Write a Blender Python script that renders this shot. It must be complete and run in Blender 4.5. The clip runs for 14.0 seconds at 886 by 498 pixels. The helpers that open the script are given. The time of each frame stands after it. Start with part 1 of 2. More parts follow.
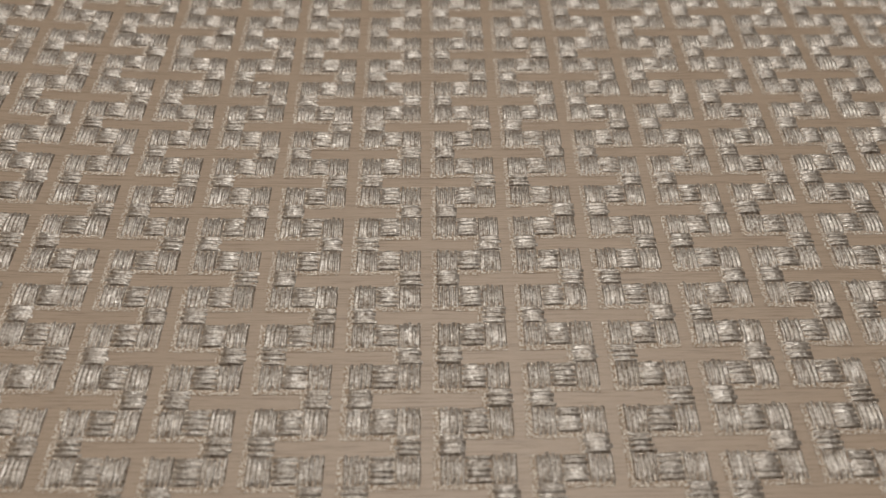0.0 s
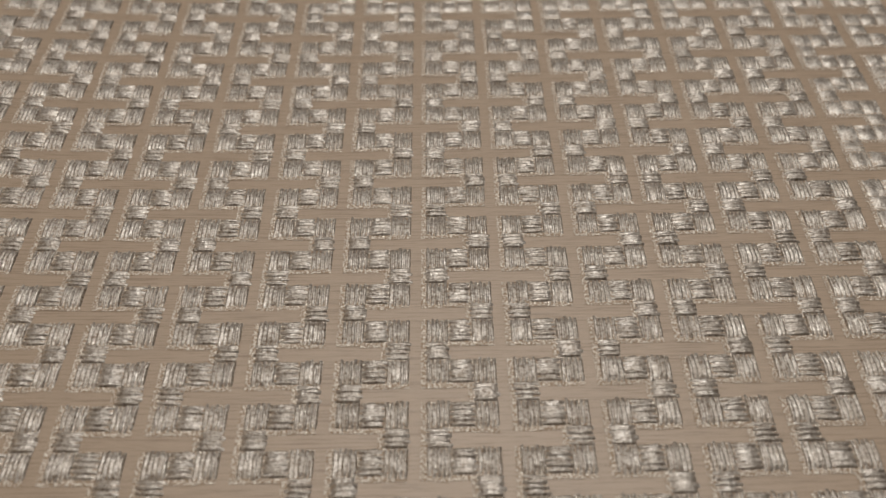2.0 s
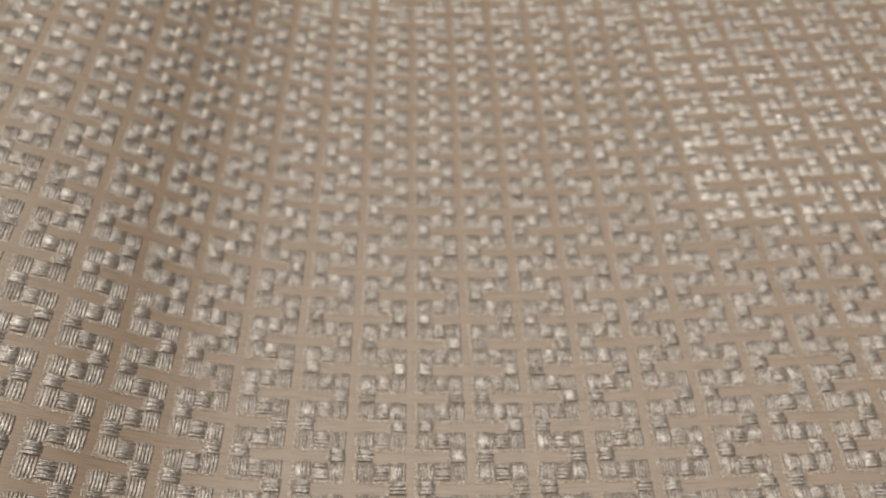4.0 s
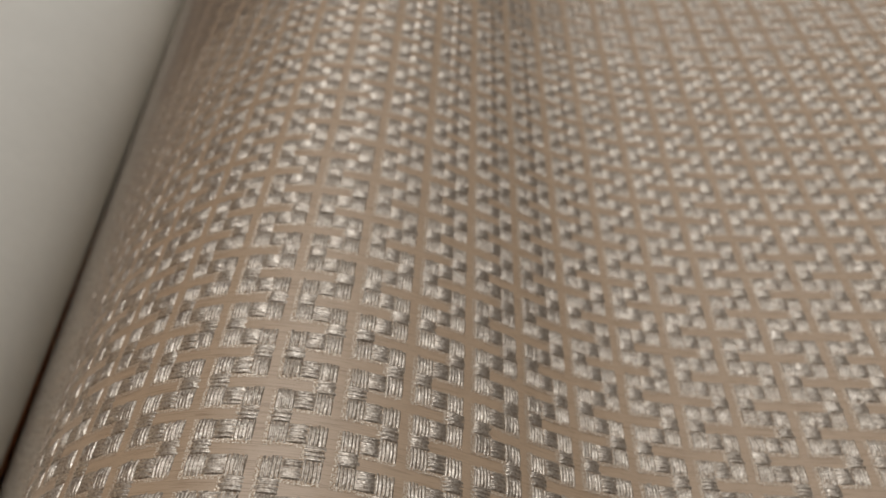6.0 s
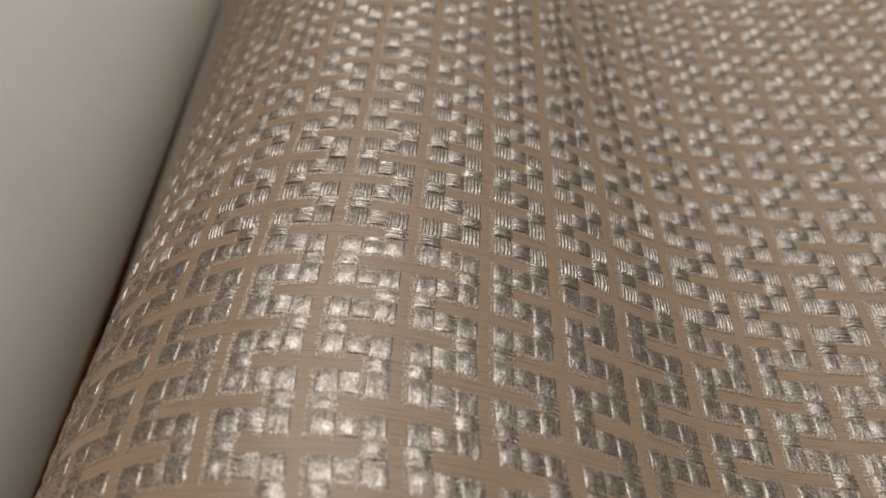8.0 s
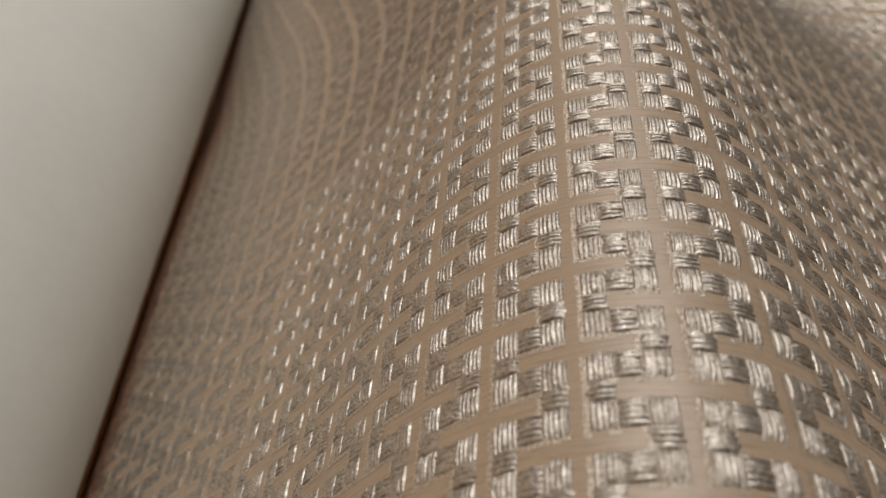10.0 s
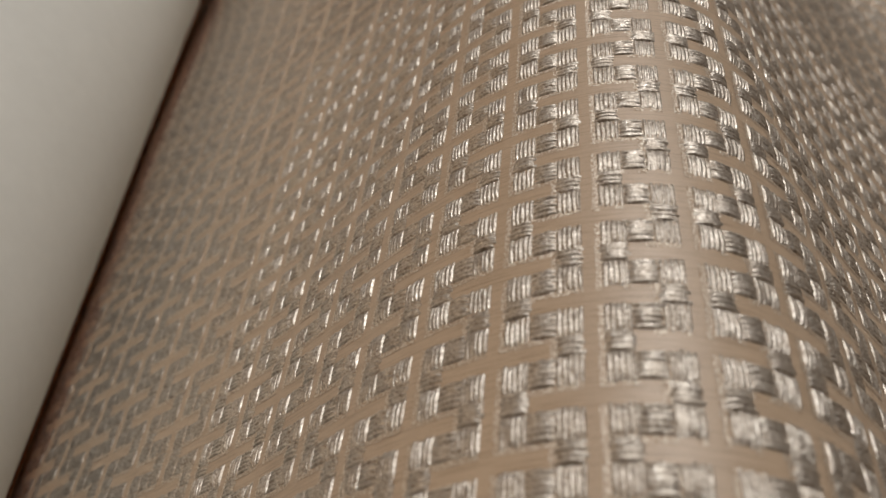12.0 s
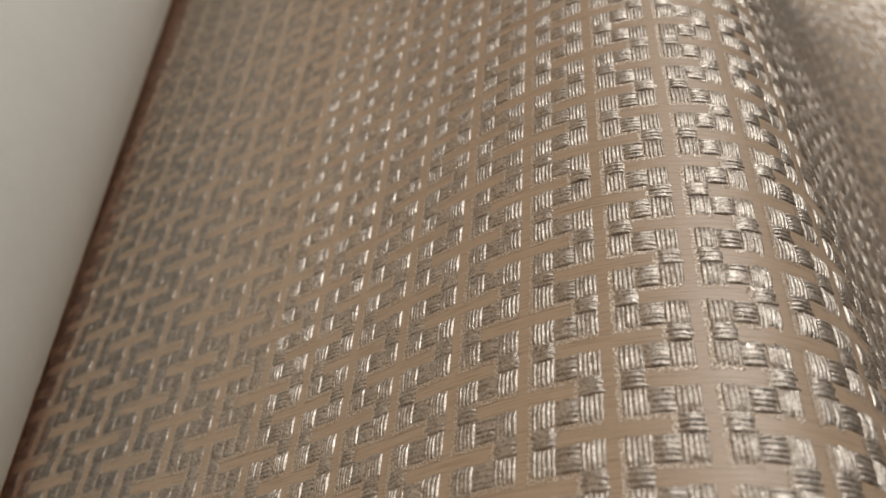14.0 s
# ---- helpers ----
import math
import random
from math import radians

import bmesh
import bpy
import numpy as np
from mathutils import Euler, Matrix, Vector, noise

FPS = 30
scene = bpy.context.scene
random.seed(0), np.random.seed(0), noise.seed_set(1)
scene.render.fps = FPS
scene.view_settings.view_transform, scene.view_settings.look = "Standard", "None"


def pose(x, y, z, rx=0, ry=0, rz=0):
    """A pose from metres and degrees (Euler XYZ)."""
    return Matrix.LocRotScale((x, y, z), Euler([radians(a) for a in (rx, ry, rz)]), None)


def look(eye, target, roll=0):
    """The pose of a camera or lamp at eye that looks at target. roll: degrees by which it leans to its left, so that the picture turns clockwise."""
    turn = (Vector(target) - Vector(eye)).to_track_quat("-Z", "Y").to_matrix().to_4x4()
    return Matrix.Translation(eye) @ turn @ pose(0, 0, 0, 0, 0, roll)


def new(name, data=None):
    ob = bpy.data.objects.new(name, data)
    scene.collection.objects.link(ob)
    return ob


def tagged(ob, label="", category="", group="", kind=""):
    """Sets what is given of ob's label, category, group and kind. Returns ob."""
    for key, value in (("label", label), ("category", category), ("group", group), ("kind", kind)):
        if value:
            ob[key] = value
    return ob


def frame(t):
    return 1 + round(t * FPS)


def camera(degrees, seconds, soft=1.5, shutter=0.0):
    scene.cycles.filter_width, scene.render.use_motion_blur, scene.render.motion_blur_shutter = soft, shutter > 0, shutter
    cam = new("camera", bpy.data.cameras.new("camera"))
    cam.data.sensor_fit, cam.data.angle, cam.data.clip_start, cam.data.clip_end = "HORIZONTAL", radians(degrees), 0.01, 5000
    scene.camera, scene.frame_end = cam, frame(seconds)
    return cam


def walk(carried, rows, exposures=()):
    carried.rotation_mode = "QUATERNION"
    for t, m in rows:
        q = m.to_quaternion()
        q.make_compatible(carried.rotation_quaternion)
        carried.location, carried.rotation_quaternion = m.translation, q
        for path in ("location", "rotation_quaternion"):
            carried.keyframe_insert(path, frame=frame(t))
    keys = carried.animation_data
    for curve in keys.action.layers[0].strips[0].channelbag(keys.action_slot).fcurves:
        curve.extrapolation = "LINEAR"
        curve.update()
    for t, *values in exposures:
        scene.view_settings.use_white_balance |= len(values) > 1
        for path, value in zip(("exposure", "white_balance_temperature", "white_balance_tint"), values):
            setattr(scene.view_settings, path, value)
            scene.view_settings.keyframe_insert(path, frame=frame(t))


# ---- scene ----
# A sheet of embossed wallpaper on a white table: it lies flat, rises into a
# hump and slips down under its own white-backed roll. One pattern column is 1 cm.
CM = 0.01
LENS = 57.60
ROW_PITCH = 0.5530
EXPOSURES = ((0.0, -0.44), (2.7, -0.42), (5.0, -0.18), (6.0, -0.28), (7.5, -0.44), (10.0, 0.12), (14.0, 0.20))
ROWS = [
    (0.00, (13.059, -6.000, 7.877), (13.182, 0.339, 0.144), 0.15),
    (0.50, (13.650, -5.411, 7.852), (13.744, 0.878, 0.077), -0.23),
    (1.00, (14.161, -4.719, 7.776), (14.230, 1.602, 0.028), -0.63),
    (1.50, (14.456, -4.668, 7.814), (14.465, 1.669, 0.078), -1.00),
    (2.00, (14.283, -5.624, 8.016), (14.318, 0.734, 0.297), -0.74),
    (2.50, (14.306, -6.926, 9.264), (14.365, -0.524, 1.583), -0.48),
    (2.70, (14.294, -7.522, 9.676), (14.338, -1.130, 1.986), -0.55),
    (5.00, (1.755, -3.068, 13.934), (1.069, 3.568, 6.485), -9.82),
    (5.50, (1.541, -5.394, 13.552), (0.701, 1.615, 6.470), -9.56),
    (6.00, (1.543, -7.659, 12.679), (0.519, -0.342, 5.940), -8.67),
    (6.50, (0.927, -8.651, 11.327), (-0.257, -1.251, 4.706), -10.11),
    (7.00, (0.291, -9.348, 10.186), (-1.049, -1.922, 3.624), -11.40),
    (7.50, (0.349, -9.593, 9.998), (-1.157, -2.173, 3.466), -13.08),
    (10.00, (2.955, -39.974, 11.654), (1.356, -32.820, 4.853), -12.44),
    (10.50, (2.700, -40.762, 11.609), (1.174, -33.706, 4.689), -11.32),
    (11.00, (2.737, -41.425, 11.430), (1.271, -34.408, 4.458), -8.30),
    (11.50, (2.611, -41.756, 11.331), (1.246, -34.847, 4.231), -7.49),
    (12.00, (2.267, -42.125, 11.399), (1.215, -35.387, 4.085), -4.45),
    (12.50, (1.614, -42.643, 11.573), (0.949, -35.949, 4.173), 0.06),
    (13.00, (0.701, -43.389, 11.476), (0.459, -36.703, 4.044), 5.62),
    (13.50, (0.589, -43.669, 12.219), (0.604, -36.895, 4.863), 6.07),
    (14.00, (-0.226, -44.089, 12.064), (0.049, -37.422, 4.615), 9.44),
]

cam = camera(LENS, 14.0, soft=1.5)
cam.data.dof.use_dof = True
cam.data.dof.focus_distance = 0.104
cam.data.dof.aperture_fstop = 24.0
walk(cam, [(t, look([CM * a for a in e], [CM * a for a in g], r)) for t, e, g, r in ROWS],
     exposures=EXPOSURES)

# ---- light ----
world = bpy.data.worlds.new("world")
scene.world = world
world.use_nodes = True
world.node_tree.nodes["Background"].inputs[0].default_value = (0.9, 0.95, 1.0, 1)
world.node_tree.nodes["Background"].inputs[1].default_value = 0.2


def area_lamp(name, eye, target, size_x, size_y, watts, colour):
    data = bpy.data.lights.new(name, "AREA")
    data.shape, data.size, data.size_y = "RECTANGLE", size_x, size_y
    data.energy, data.color = watts, colour
    ob = new(name, data)
    ob.matrix_world = look(eye, target)
    return ob


area_lamp("ceiling_lamp_light", (0.25, 0.62, 1.62), (0.2, 0.45, 0), 0.9, 0.7, 20, (1.0, 0.955, 0.905))
# added warm fill from the left for the left slope, no real fixture
area_lamp("west_fill_light", (-1.30, -0.10, 0.80), (0, -0.1, 0), 1.2, 0.9, 3.0, (1.0, 0.76, 0.52))


# ---- materials ----
class Nodes:
    def __init__(self, name):
        self.mat = bpy.data.materials.new(name)
        self.mat.use_nodes = True
        self.tree = self.mat.node_tree
        self.bsdf = self.tree.nodes["Principled BSDF"]

    def node(self, kind, **values):
        n = self.tree.nodes.new(kind)
        for key, value in values.items():
            if key in n.inputs:
                n.inputs[key].default_value = value
        return n

    def link(self, a, b):
        self.tree.links.new(a, b)

    def noise(self, vector, scale, detail=3.0, rough=0.6):
        n = self.node("ShaderNodeTexNoise", Scale=scale, Detail=detail, Roughness=rough)
        if vector is not None:
            self.link(vector, n.inputs["Vector"])
        return n.outputs["Fac"]

    def stretch(self, vector, sx, sy, sz):
        n = self.node("ShaderNodeMapping")
        n.inputs["Scale"].default_value = (sx, sy, sz)
        self.link(vector, n.inputs["Vector"])
        return n.outputs["Vector"]

    def ramp(self, fac, stops):
        n = self.node("ShaderNodeValToRGB")
        el = n.color_ramp.elements
        el[0].position, el[0].color = stops[0][0], (*stops[0][1], 1)
        el[1].position, el[1].color = stops[-1][0], (*stops[-1][1], 1)
        for p, c in stops[1:-1]:
            el.new(p).color = (*c, 1)
        self.link(fac, n.inputs["Fac"])
        return n.outputs["Color"]

    def mix(self, fac, a, b, mode="MIX"):
        n = self.tree.nodes.new("ShaderNodeMix")
        n.data_type, n.blend_type = "RGBA", mode
        for value, socket in ((fac, n.inputs[0]), (a, n.inputs[6]), (b, n.inputs[7])):
            if isinstance(value, (int, float)):
                socket.default_value = value
            elif isinstance(value, tuple):
                socket.default_value = (*value, 1)
            else:
                self.link(value, socket)
        return n.outputs[2]

    def bump(self, height, strength, distance):
        n = self.node("ShaderNodeBump", Strength=strength, Distance=distance)
        self.link(height, n.inputs["Height"])
        self.link(n.outputs["Normal"], self.bsdf.inputs["Normal"])

    def paper(self):
        """Place on the unrolled sheet, in centimetres."""
        n = self.tree.nodes.new("ShaderNodeUVMap")
        n.uv_map = "sheet"
        return n.outputs["UV"]

    def object(self):
        return self.tree.nodes.new("ShaderNodeTexCoord").outputs["Object"]


def vinyl_material():
    m = Nodes("beige_vinyl")
    uv = m.paper()
    streak = m.noise(m.stretch(uv, 1.2, 42, 1), 1.0, 4, 0.65)
    fine = m.noise(m.stretch(uv, 4, 150, 1), 1.0, 2, 0.6)
    cloud = m.noise(uv, 1.6, 3)
    base = m.ramp(streak, [(0.38, (0.31, 0.22, 0.145)), (0.48, (0.52, 0.40, 0.285)), (0.70, (0.57, 0.44, 0.32))])
    base = m.mix(0.25, base, m.ramp(fine, [(0.40, (0.30, 0.21, 0.14)), (0.54, (0.56, 0.43, 0.31))]))
    base = m.mix(0.18, base, m.ramp(cloud, [(0.3, (0.46, 0.33, 0.22)), (0.7, (0.58, 0.435, 0.305))]))
    m.link(base, m.bsdf.inputs["Base Color"])
    m.bsdf.inputs["Roughness"].default_value = 0.45
    m.bsdf.inputs["Specular IOR Level"].default_value = 0.8
    m.bsdf.inputs["Coat Weight"].default_value = 0.35
    m.bsdf.inputs["Coat Roughness"].default_value = 0.42
    m.bump(streak, 0.35, 0.0002)
    return m.mat


def silver_material():
    m = Nodes("silver_print")
    uv = m.paper()
    grain = m.noise(uv, 26, 3, 0.65)
    blot = m.noise(uv, 7, 3, 0.6)
    base = m.ramp(grain, [(0.35, (0.20, 0.155, 0.115)), (0.48, (0.50, 0.45, 0.39)), (0.64, (0.73, 0.70, 0.65))])
    base = m.mix(0.3, base, m.ramp(blot, [(0.35, (0.33, 0.275, 0.225)), (0.65, (0.82, 0.80, 0.765))]))
    m.link(base, m.bsdf.inputs["Base Color"])
    rough = m.ramp(blot, [(0.3, (0.54,) * 3), (0.7, (0.37,) * 3)])
    m.link(rough, m.bsdf.inputs["Roughness"])
    m.bsdf.inputs["Metallic"].default_value = 0.85
    m.bump(grain, 0.45, 0.00024)
    return m.mat


def fringe_material():
    m = Nodes("silver_speckle")
    uv = m.paper()
    speck = m.noise(uv, 34, 2, 0.7)
    base = m.ramp(speck, [(0.47, (0.46, 0.34, 0.235)), (0.55, (0.76, 0.71, 0.63))])
    m.link(base, m.bsdf.inputs["Base Color"])
    metal = m.ramp(speck, [(0.47, (0.0,) * 3), (0.55, (0.7,) * 3)])
    m.link(metal, m.bsdf.inputs["Metallic"])
    m.bsdf.inputs["Roughness"].default_value = 0.42
    m.bump(speck, 0.6, 0.0003)
    return m.mat


def plain_material(name, colour, rough, scale=6.0, spread=0.06, bump=0.0):
    m = Nodes(name)
    ob = m.object()
    a = m.noise(ob, scale, 4)
    b = m.noise(ob, scale * 14, 3)
    lo, hi = tuple(c * (1 - spread) for c in colour), tuple(min(1, c * (1 + spread)) for c in colour)
    base = m.mix(0.35, m.ramp(a, [(0.3, lo), (0.7, hi)]), m.ramp(b, [(0.3, lo), (0.7, hi)]))
    m.link(base, m.bsdf.inputs["Base Color"])
    m.bsdf.inputs["Roughness"].default_value = rough
    if bump:
        m.bump(b, bump, 0.0005)
    return m.mat


VINYL, SILVER, FRINGE = vinyl_material(), silver_material(), fringe_material()
TABLE_WHITE = plain_material("white_tabletop", (0.55, 0.605, 0.64), 0.55, 9.0, 0.05, 0.15)
# brown chosen so the unseen west wall throws orange onto the left slope
WALL_BOUNCE = plain_material("wall_bounce_tint", (0.42, 0.20, 0.09), 0.8, 2.0, 0.08)
WALL_PAINT = plain_material("wall_paint", (0.62, 0.56, 0.48), 0.85, 2.0, 0.05)
CEILING_PAINT = plain_material("ceiling_paint", (0.75, 0.73, 0.70), 0.9, 2.0, 0.04)
FLOOR_WOOD = plain_material("floor_boards", (0.26, 0.15, 0.08), 0.5, 3.0, 0.2)
# orange-brown that puts the nip's warm bounced light into colour
NIP_BOUNCE = plain_material("nip_bounce_tint", (0.74, 0.31, 0.12), 0.7, 12.0, 0.08, 0.1)
PAPER_BACK = plain_material("paper_back", (0.70, 0.71, 0.68), 0.85, 20.0, 0.05, 0.12)

# ---- the sheet's shape ----
# Slope in degrees of the sheet against the table, by centimetres along it:
# on the left it slips under its own roll, in the middle it humps.
ROLL_R = 4.5
KNOTS_FAR = [-19.0, -14.0, -12.0, -10.0, -9.0, -8.0, -7.0, -6.0, -5.0, -4.0, -3.0, -2.0, -1.0, 0.0, 1.0, 2.0, 3.0, 4.0, 6.0, 8.0, 10.0, 12.0, 14.0]
SLOPES_FAR = [51.2, 50.7, 50.9, 51.4, 49.6, 43.1, 34.9, 26.3, 18.2, 3.2, -10.7, -21.9, -29.2, -32.5, -38.3, -29.4, -19.9, -12.6, -6.5, -4.5, -2.0, -0.5, 0.0]
KNOTS_NEAR = [-20.5, -17.0, -14.0, -12.0, -11.0, -10.0, -9.0, -8.0, -7.0, -6.0, -5.0, -4.0, -3.0, -2.0, -1.0, 0.0, 1.0, 2.5, 4.0, 6.0, 8.0, 10.0]
SLOPES_NEAR = [40.5, 38.7, 37.1, 39.9, 42.3, 44.7, 46.1, 44.2, 38.4, 28.8, 15.2, -8.1, -35.8, -48.5, -50.0, -46.8, -43.5, -44.0, -40.0, -28.0, -12.0, 0.0]
S0, S1, STEP = -30.0, 30.0, 0.1
SS = np.arange(S0, S1 + STEP / 2, STEP)
SKEW_FAR, SKEW_NEAR = 0.1064, 0.0550
NEAR_Y = -36.498                # middle of the near stretch along the hump
Y0, Y1 = -54.0, 44.0


def curve(knots, slopes, s0, x0, z0):
    """Place and slope along the sheet, which passes (x0, z0) at s0; past the nip it hugs the roll down to the table."""
    arc = ROLL_R * math.radians(slopes[0])
    th = np.radians(np.interp(SS, [S0, knots[0] - arc] + knots, [0.0, 0.0] + slopes))
    x = np.concatenate([[0], np.cumsum(np.cos((th[1:] + th[:-1]) / 2)) * STEP])
    z = np.concatenate([[0], np.cumsum(np.sin((th[1:] + th[:-1]) / 2)) * STEP])
    return x + x0 - np.interp(s0, SS, x), z + z0 - np.interp(s0, SS, z), th


XF, ZF, TF = curve(KNOTS_FAR, SLOPES_FAR, 0.0, 0.532, 2.510)
XN, ZN, TN = curve(KNOTS_NEAR, SLOPES_NEAR, -4.0, 3.898, 5.355)
TABLE_Z = min(ZF.min(), ZN.min()) - 0.06


def bend(s, y, h):
    """Points of the unrolled sheet (s, y, height over it, cm) to metres in the world. The hump changes its shape along y."""
    w = np.clip((y + 25.0) / 19.0, 0, 1)
    w = w ** 3 * (6 * w * w - 15 * w + 10)
    x, z, th = [np.interp(s, SS, a) * w + np.interp(s, SS, b) * (1 - w) for a, b in ((XF, XN), (ZF, ZN), (TF, TN))]
    # the roll lies a little askew to the weave
    u, v = np.clip((-5.0 - s) / 6.0, 0, 1), np.clip((-8.0 - s) / 6.0, 0, 1)
    x = x - SKEW_FAR * w * u * u * (3 - 2 * u) * (y - 4.0)
    x = x - SKEW_NEAR * (1 - w) * v * v * (3 - 2 * v) * (y - NEAR_Y - 2.0)
    return np.stack([x - h * np.sin(th), y, z + h * np.cos(th)], -1) * CM


def nip(far):
    """The roll's middle beside the nip, in cm, at y = 10 or at the near stretch."""
    knots, slopes, y = (KNOTS_FAR, SLOPES_FAR, 10.0) if far else (KNOTS_NEAR, SLOPES_NEAR, NEAR_Y + 8.0)
    return Vector(bend(np.array([knots[0] - 0.5]), np.array([y]), np.array([ROLL_R + 0.07]))[0] / CM)


def mesh_object(name, verts, faces, material, parent=None, uv=None, smooth=True, label=""):
    me = bpy.data.meshes.new(name)
    me.from_pydata(np.asarray(verts).tolist(), [], np.asarray(faces).tolist() if not isinstance(faces, list) else faces)
    me.materials.append(material)
    if uv is not None:
        layer = me.uv_layers.new(name="sheet")
        loops = np.empty(len(me.loops), dtype=np.int32)
        me.loops.foreach_get("vertex_index", loops)
        layer.data.foreach_set("uv", np.asarray(uv, dtype=np.float32)[loops].ravel())
    if smooth:
        me.polygons.foreach_set("use_smooth", np.ones(len(me.polygons), dtype=bool))
    ob = new(name, me)
    ob.parent = parent
    if label:
        tagged(ob, label)
    return ob


def part(name, bm, material, parent, label=""):
    me = bpy.data.meshes.new(name)
    bm.to_mesh(me)
    bm.free()
    me.materials.append(material)
    ob = new(name, me)
    ob.parent = parent
    if label:
        tagged(ob, label)
    return ob


def box(name, lo, hi, material, parent=None, bevel=0.0, label=""):
    bm = bmesh.new()
    bmesh.ops.create_cube(bm, size=1.0)
    for v in bm.verts:
        v.co = Vector([(a + b) / 2 + c * (b - a) for a, b, c in zip(lo, hi, v.co)])
    if bevel:
        bmesh.ops.bevel(bm, geom=bm.edges[:], offset=bevel, segments=2, affect="EDGES")
    return part(name, bm, material, parent, label)


# ---- the room ----
tz = TABLE_Z * CM
FLOOR_Z, CEIL_Z = tz - 0.74, tz + 1.75
tagged(box("floor", (-2.2, -1.8, FLOOR_Z - 0.1), (2.2, 2.6, FLOOR_Z), FLOOR_WOOD), "brown wooden floor under the table", "floor", kind="structure")
tagged(box("ceiling", (-2.2, -1.8, CEIL_Z), (2.2, 2.6, CEIL_Z + 0.1), CEILING_PAINT), "plain off-white painted ceiling", "ceiling", kind="structure")
# unseen walls close the room; the west one is tinted to warm reflections
for name, lo, hi in (("wall_west", (-2.3, -1.8, FLOOR_Z), (-2.2, 2.6, CEIL_Z)), ("wall_east", (2.2, -1.8, FLOOR_Z), (2.3, 2.6, CEIL_Z)),
                     ("wall_north", (-2.3, 2.6, FLOOR_Z), (2.3, 2.7, CEIL_Z)), ("wall_south", (-2.3, -1.9, FLOOR_Z), (2.3, -1.8, CEIL_Z))):
    tagged(box(name, lo, hi, WALL_BOUNCE if name == "wall_west" else WALL_PAINT), "plain warm-toned room wall, unseen", "wall", kind="structure")

table = tagged(new("table"), "white table with a matt top under the wallpaper", "table")
box("tabletop", (-0.60, -0.85, tz - 0.03), (0.55, 0.70, tz), TABLE_WHITE, table, 0.003)
for lx in (-0.55, 0.50):
    for ly in (-0.80, 0.65):
        box("leg", (lx - 0.025, ly - 0.025, FLOOR_Z), (lx + 0.025, ly + 0.025, tz - 0.03), TABLE_WHITE, table, 0.003)

FLAT_Z = CM * float(np.interp(20.0, SS, ZF))
block = tagged(new("support_block"), "plain white block under the flat end of the wallpaper", "block")
box("block_body", (0.11, -0.06, tz + 0.0002), (0.295, CM * (Y1 - 1), FLAT_Z - 0.0007), TABLE_WHITE, block, 0.002)

# ---- the wallpaper ----
wallpaper = tagged(new("wallpaper"), "beige embossed wallpaper with silver basketweave print, humped and partly rolled up", "wallpaper")
PITCH = ROW_PITCH            # one row of the weave along the axis of the hump


def build_sheet():
    """The plain vinyl with its paper back, 0.5 mm thick."""
    rows = np.concatenate([[Y0], np.arange(Y0 + 0.5, Y1, 1.0), [Y1]])
    ns, ny = len(SS), len(rows)
    s, y = np.meshgrid(SS, rows, indexing="ij")
    s, y = s.ravel(), y.ravel()
    n = np.arange(ns * ny).reshape(ns, ny)
    quads = np.stack([n[:-1, :-1], n[1:, :-1], n[1:, 1:], n[:-1, 1:]], -1).reshape(-1, 4)
    uv = np.stack([s, y], -1)
    mesh_object("vinyl_face", bend(s, y, 0 * s), quads, VINYL, wallpaper, uv, label="beige vinyl face with fine streaks")
    low = bend(s, y, 0 * s - 0.05)
    top = bend(s, y, 0 * s - 0.002)
    m = ns * ny
    rim = np.concatenate([n[:, 0], n[-1, 1:], n[::-1, -1][1:], n[0, ::-1][1:-1]])
    side = np.stack([rim, np.roll(rim, -1), np.roll(rim, -1) + m, rim + m], -1)
    faces = np.concatenate([quads[:, ::-1] + m, side[:, ::-1]])
    mesh_object("paper_back", np.concatenate([top, low]), faces, PAPER_BACK, wallpaper, label="plain off-white paper backing")


# Motif: in every column rows of three blocks (upright, crosswise, upright
# threads) joined by a crosswise block, by turns on either side.
BW = 0.270                    # block width along s
GAP = 1.0 - 3 * BW
RNG = np.random.default_rng(7)


def thread_block(upright, w, h, threads, seg, ring, seed):
    """Verts (s, y, height in cm round the block's middle) and quads of one pillow of raised threads,
    parted by grooves that deepen towards the ragged ends."""
    rng = np.random.default_rng(seed)
    across, along = (w, h) if upright else (h, w)
    n = threads * ring
    pitch = across / threads
    crest, deep = rng.uniform(0.030, 0.041), rng.uniform(0.7, 1.35)
    lift = rng.normal(0, 0.0045, threads)
    reach = rng.uniform(-0.012, 0.028, (threads, 2))
    verts, quads = [], []
    for i in range(seg + 1):
        v = -1 + 2 * i / seg
        v = math.copysign(abs(v) ** 0.75, v)
        wander = rng.normal(0, 0.09, n + 1) * pitch * (1 if seg > 3 else 0.5)
        for k in range(n + 1):
            u = -1 + 2 * k / n
            t = min(threads - 1, int(k / ring))
            groove = abs(math.sin(math.pi * k / ring)) ** 0.6
            z = crest * (1 - 0.30 * u * u) * (1 - 0.42 * v * v) + lift[t] * groove
            z += 0.036 * deep * (0.48 + 0.52 * v * v) * (groove - 1) + rng.normal(0, 0.0016)
            if i in (0, seg):
                z = 0.008 * groove - 0.004
            if k in (0, n):
                z = -0.004
            p = across / 2 * u + (wander[k] if 0 < k < n else 0.3 * wander[k])
            q = along / 2 * v + (reach[t][int(v > 0)] * abs(v) ** 4 * (0.4 + 0.6 * groove)) * math.copysign(1, v)
            verts.append((p, q, z) if upright else (q, p, z))
    for i in range(seg):
        for k in range(n):
            a = i * (n + 1) + k
            f = [a, a + 1, a + n + 2, a + n + 1]
            quads.append(f if upright else f[::-1])
    return np.array(verts), quads


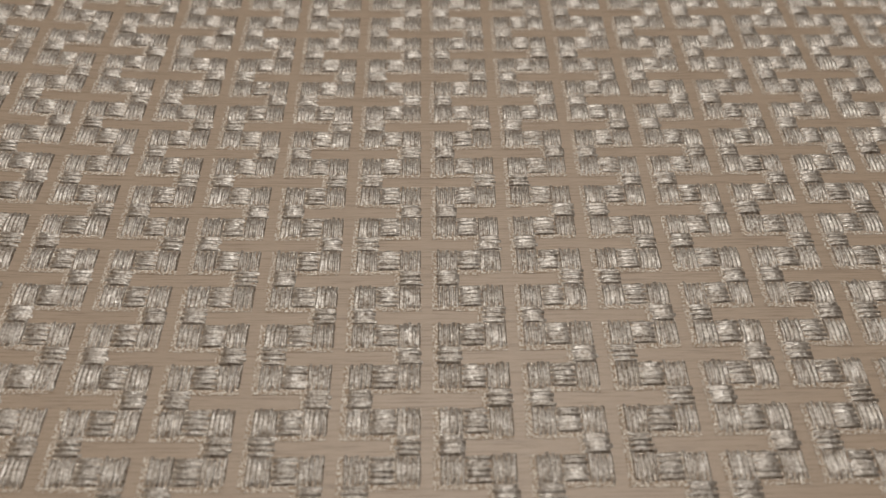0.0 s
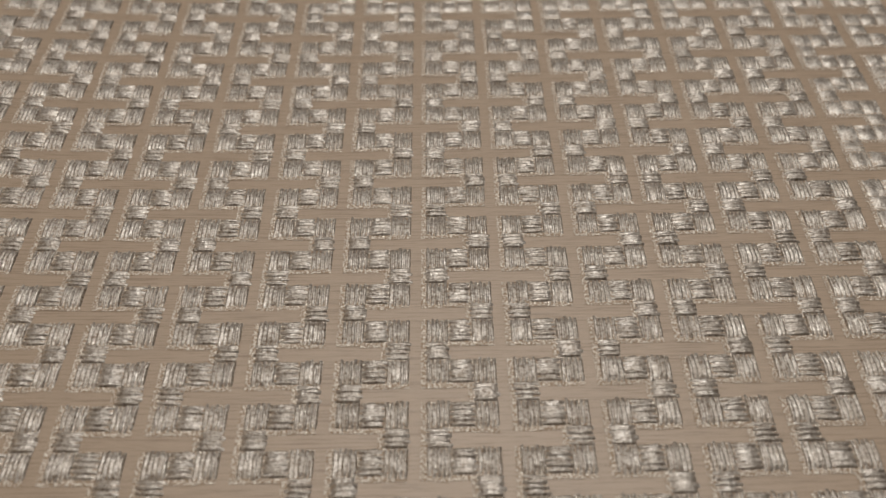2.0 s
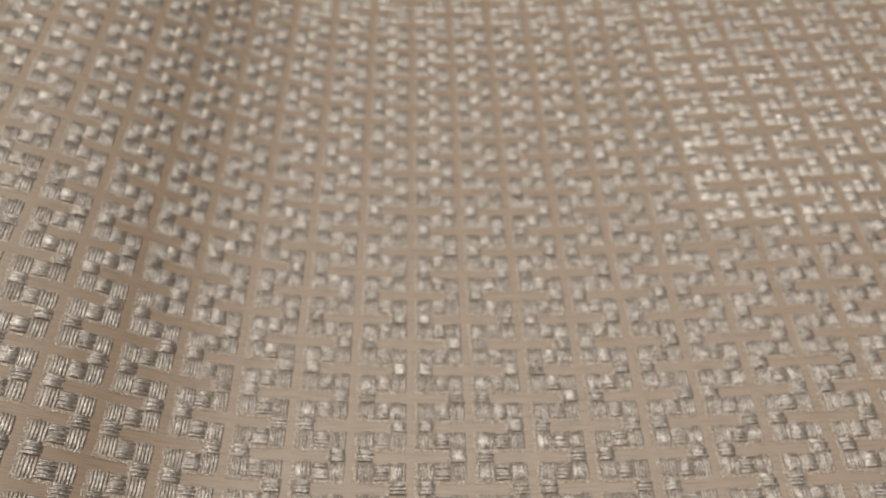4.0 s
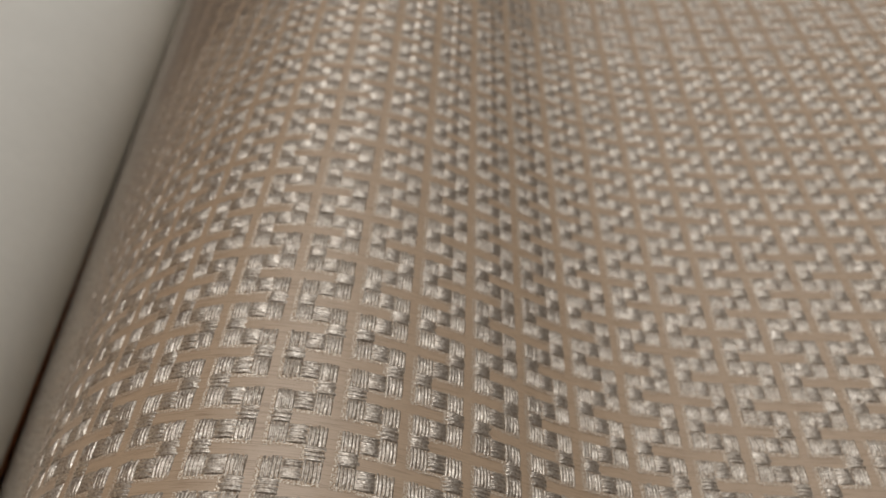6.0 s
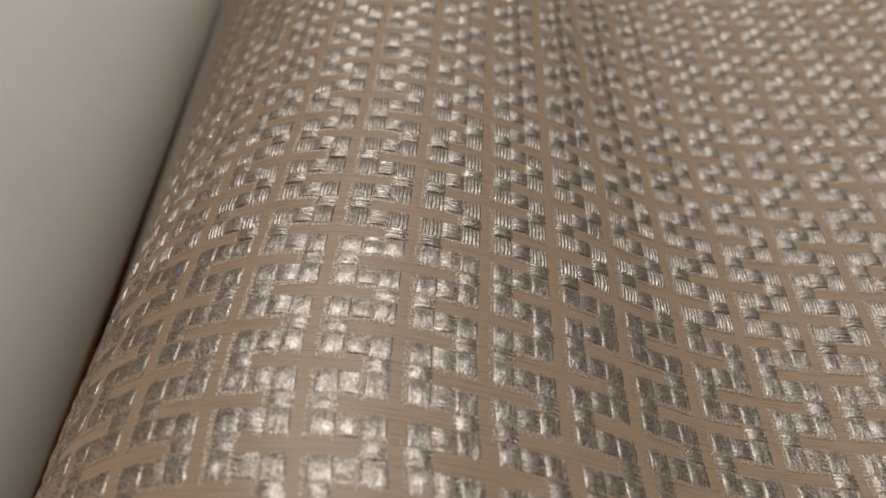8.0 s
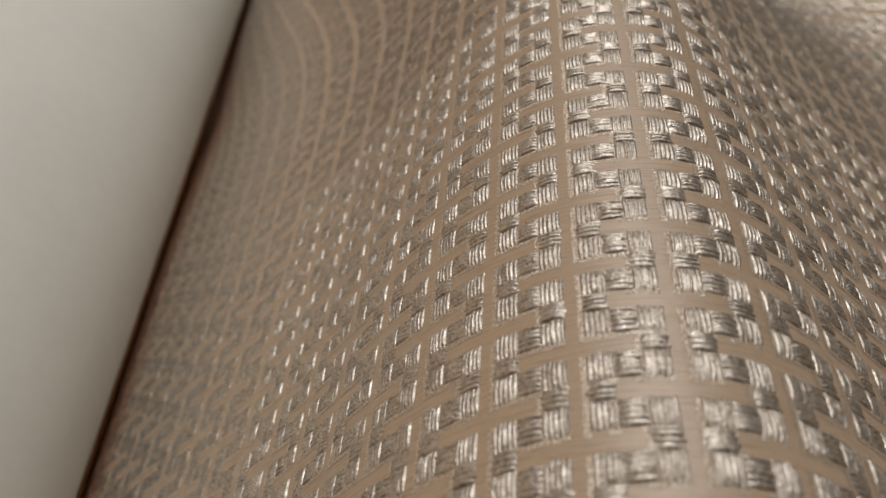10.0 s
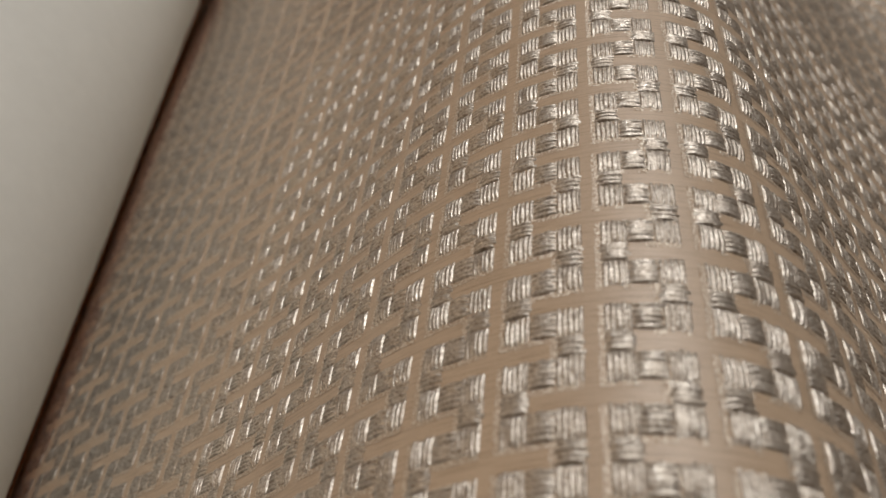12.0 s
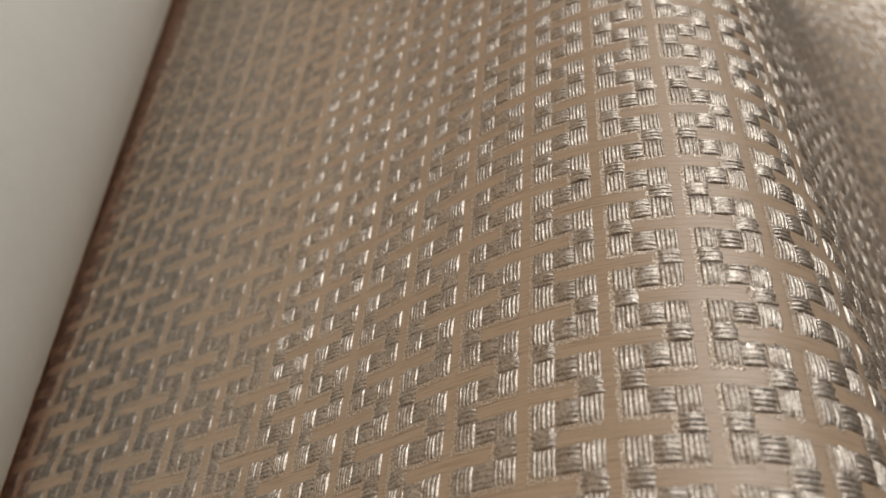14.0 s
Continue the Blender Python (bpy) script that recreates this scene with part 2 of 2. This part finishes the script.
H_ROW, H_JOIN = PITCH * 0.57, PITCH * 0.45
FINE = {True: [thread_block(True, BW, H_ROW, 5, 6, 4, 10 + k) for k in range(10)],
        False: [thread_block(False, BW, H_ROW, 5, 6, 4, 40 + k) for k in range(10)],
        None: [thread_block(False, BW, H_JOIN, 4, 6, 4, 70 + k) for k in range(10)]}
ROUGH = {True: [thread_block(True, BW, H_ROW, 4, 3, 2, 110 + k) for k in range(5)],
         False: [thread_block(False, BW, H_ROW, 4, 3, 2, 140 + k) for k in range(5)],
         None: [thread_block(False, BW, H_JOIN, 4, 3, 2, 170 + k) for k in range(5)]}


MIDDLE = {True: [thread_block(True, BW, H_ROW, 5, 4, 2, 210 + k) for k in range(8)],
          False: [thread_block(False, BW, H_ROW, 5, 4, 2, 240 + k) for k in range(8)],
          None: [thread_block(False, BW, H_JOIN, 4, 4, 2, 270 + k) for k in range(8)]}


def blocks():
    """All blocks: kind, middle (s, y). Gutters lie at whole s; open crossings where column and row add up even."""
    for i in range(-24, int(S1) - 1):
        for j in range(math.ceil(-48 / PITCH), int(Y1 / PITCH) - 1):
            # the row of three lies between crossings j and j + 1
            for k, kind in enumerate((True, False, True)):
                yield kind, i + GAP / 2 + BW * (k + 0.5), (j + 0.5) * PITCH
            # at crossing j this column is open to the gutter i or i + 1
            side = 2 if (i + j) % 2 == 0 else 0
            yield None, i + GAP / 2 + BW * (side + 0.5), j * PITCH


def near(s, y):
    """Where the eye comes close."""
    return (-11 < s < 12 and -5 < y < 13) or (9 <= s < 20 and -4 < y < 6) or (-12 < s < 4 and -43 < y < -27)


def middling(s, y):
    return (-20 < s < 7 and -45.5 < y < -20) or (-17 < s < 22 and -6 < y < 20) or (-14 < s < 8 and -20 <= y <= -6)


def single(s, y):
    return -3.95 < s < 0.05 and -1.2 < y < 8.8


def joined(name, which, library, material, label):
    """Many blocks in one mesh, bent onto the sheet."""
    vs, fs, base = [], [], 0
    for n, (kind, s, y) in enumerate(which):
        v, f = library[kind][int(RNG.integers(len(library[kind])))]
        vs.append(v + (s, y, 0))
        fs.extend([[a + base for a in q] for q in f])
        base += len(v)
    flat = np.concatenate(vs)
    ob = mesh_object(name, bend(flat[:, 0], flat[:, 1], flat[:, 2]), fs, material, wallpaper, flat[:, :2])
    return tagged(ob, label, kind="stuff")


def build_fringe(which):
    """The print beside and below the raised threads, slightly out of register."""
    s = np.array([b[1] for b in which]) - 0.034
    y = np.array([b[2] for b in which]) - 0.030
    hw = BW / 2 + 0.026
    hh = np.array([(H_JOIN if b[0] is None else H_ROW) / 2 + 0.028 for b in which])
    ps = np.stack([s - hw, s + hw, s + hw, s - hw], -1) + RNG.normal(0, 0.006, (len(s), 4))
    py = np.stack([y - hh, y - hh, y + hh, y + hh], -1) + RNG.normal(0, 0.006, (len(s), 4))
    lift = 0.0035 + 0.0025 * RNG.random((len(s), 1)) + 0 * ps
    n = np.arange(len(s) * 4).reshape(-1, 4)
    ob = mesh_object("silver_fringe", bend(ps.ravel(), py.ravel(), lift.ravel()), n, FRINGE, wallpaper,
                     np.stack([ps.ravel(), py.ravel()], -1), smooth=False)
    tagged(ob, "speckled silver print round the raised threads", kind="stuff")


def build_roll():
    """The rest of the paper, rolled up with its white back outside, lying on the sheet."""
    a, b = nip(False), nip(True)
    along = (b - a) / (b.y - a.y)
    n, turns, ys = 96, 6, np.linspace(Y0 + 1.0, Y1 - 1.0, 60)
    spiral = []
    for k in range(n * turns + 1):
        r = ROLL_R - 0.055 * (turns - k / n)
        spiral.append((r, 2 * math.pi * k / n - 2.2))
    m = len(spiral)
    verts, faces = [], []
    for y in ys:
        c = a + along * (y - a.y)
        verts += [(CM * (c.x + r * math.cos(w)), CM * y, CM * (c.z + r * math.sin(w))) for r, w in spiral]
    for j in range(len(ys) - 1):
        for k in range(m - 1):
            p = j * m + k
            faces.append([p, p + 1, p + m + 1, p + m])
    mesh_object("paper_roll", verts, faces, PAPER_BACK, wallpaper, label="white paper back of the rolled-up rest")
    # added strip: paints warm bounce and dark crease on the roll's underside
    verts, faces, ring = [], [], [math.radians(-94 + 5 * k) for k in range(14)]
    for y in ys:
        c = a + along * (y - a.y)
        verts += [(CM * (c.x + (ROLL_R + 0.012) * math.cos(w)), CM * y, CM * (c.z + (ROLL_R + 0.012) * math.sin(w))) for w in ring]
    for j in range(len(ys) - 1):
        for k in range(len(ring) - 1):
            p = j * len(ring) + k
            faces.append([p, p + 1, p + len(ring) + 1, p + len(ring)])
    mesh_object("nip_bounce_strip", verts, faces, NIP_BOUNCE, wallpaper, label="added orange-brown strip under the roll, standing in for warm bounced light")


build_sheet()
build_roll()
ALL = list(blocks())
build_fringe(ALL)
joined("woven_threads", [b for b in ALL if near(*b[1:]) and not single(*b[1:])], FINE, SILVER, "silver raised basketweave threads")
joined("outer_threads", [b for b in ALL if middling(*b[1:]) and not near(*b[1:])], MIDDLE, SILVER, "silver raised basketweave threads")
joined("distant_threads", [b for b in ALL if not near(*b[1:]) and not middling(*b[1:])], ROUGH, SILVER, "silver raised basketweave threads")


def block_mesh(kind, k):
    v, f = FINE[kind][k]
    me = bpy.data.meshes.new("thread_block")
    me.from_pydata((v * CM).tolist(), [], f)
    me.materials.append(SILVER)
    layer = me.uv_layers.new(name="sheet")
    loops = np.empty(len(me.loops), dtype=np.int32)
    me.loops.foreach_get("vertex_index", loops)
    layer.data.foreach_set("uv", (v[:, :2] + (3.7 * k, 5.3 * k)).astype(np.float32)[loops].ravel())
    me.polygons.foreach_set("use_smooth", np.ones(len(me.polygons), dtype=bool))
    return me


MESHES = {(kind, k): block_mesh(kind, k) for kind in FINE for k in range(10)}
for kind, s, y in ALL:
    if near(s, y) and single(s, y):
        ob = new("thread_block", MESHES[kind, int(RNG.integers(10))])
        ob.parent = wallpaper
        at = bend(np.array([s]), np.array([y]), np.array([0.0]))[0]
        ob.matrix_basis = Matrix.Translation(at) @ Matrix.Rotation(-float(np.interp(s, SS, TF)), 4, "Y")
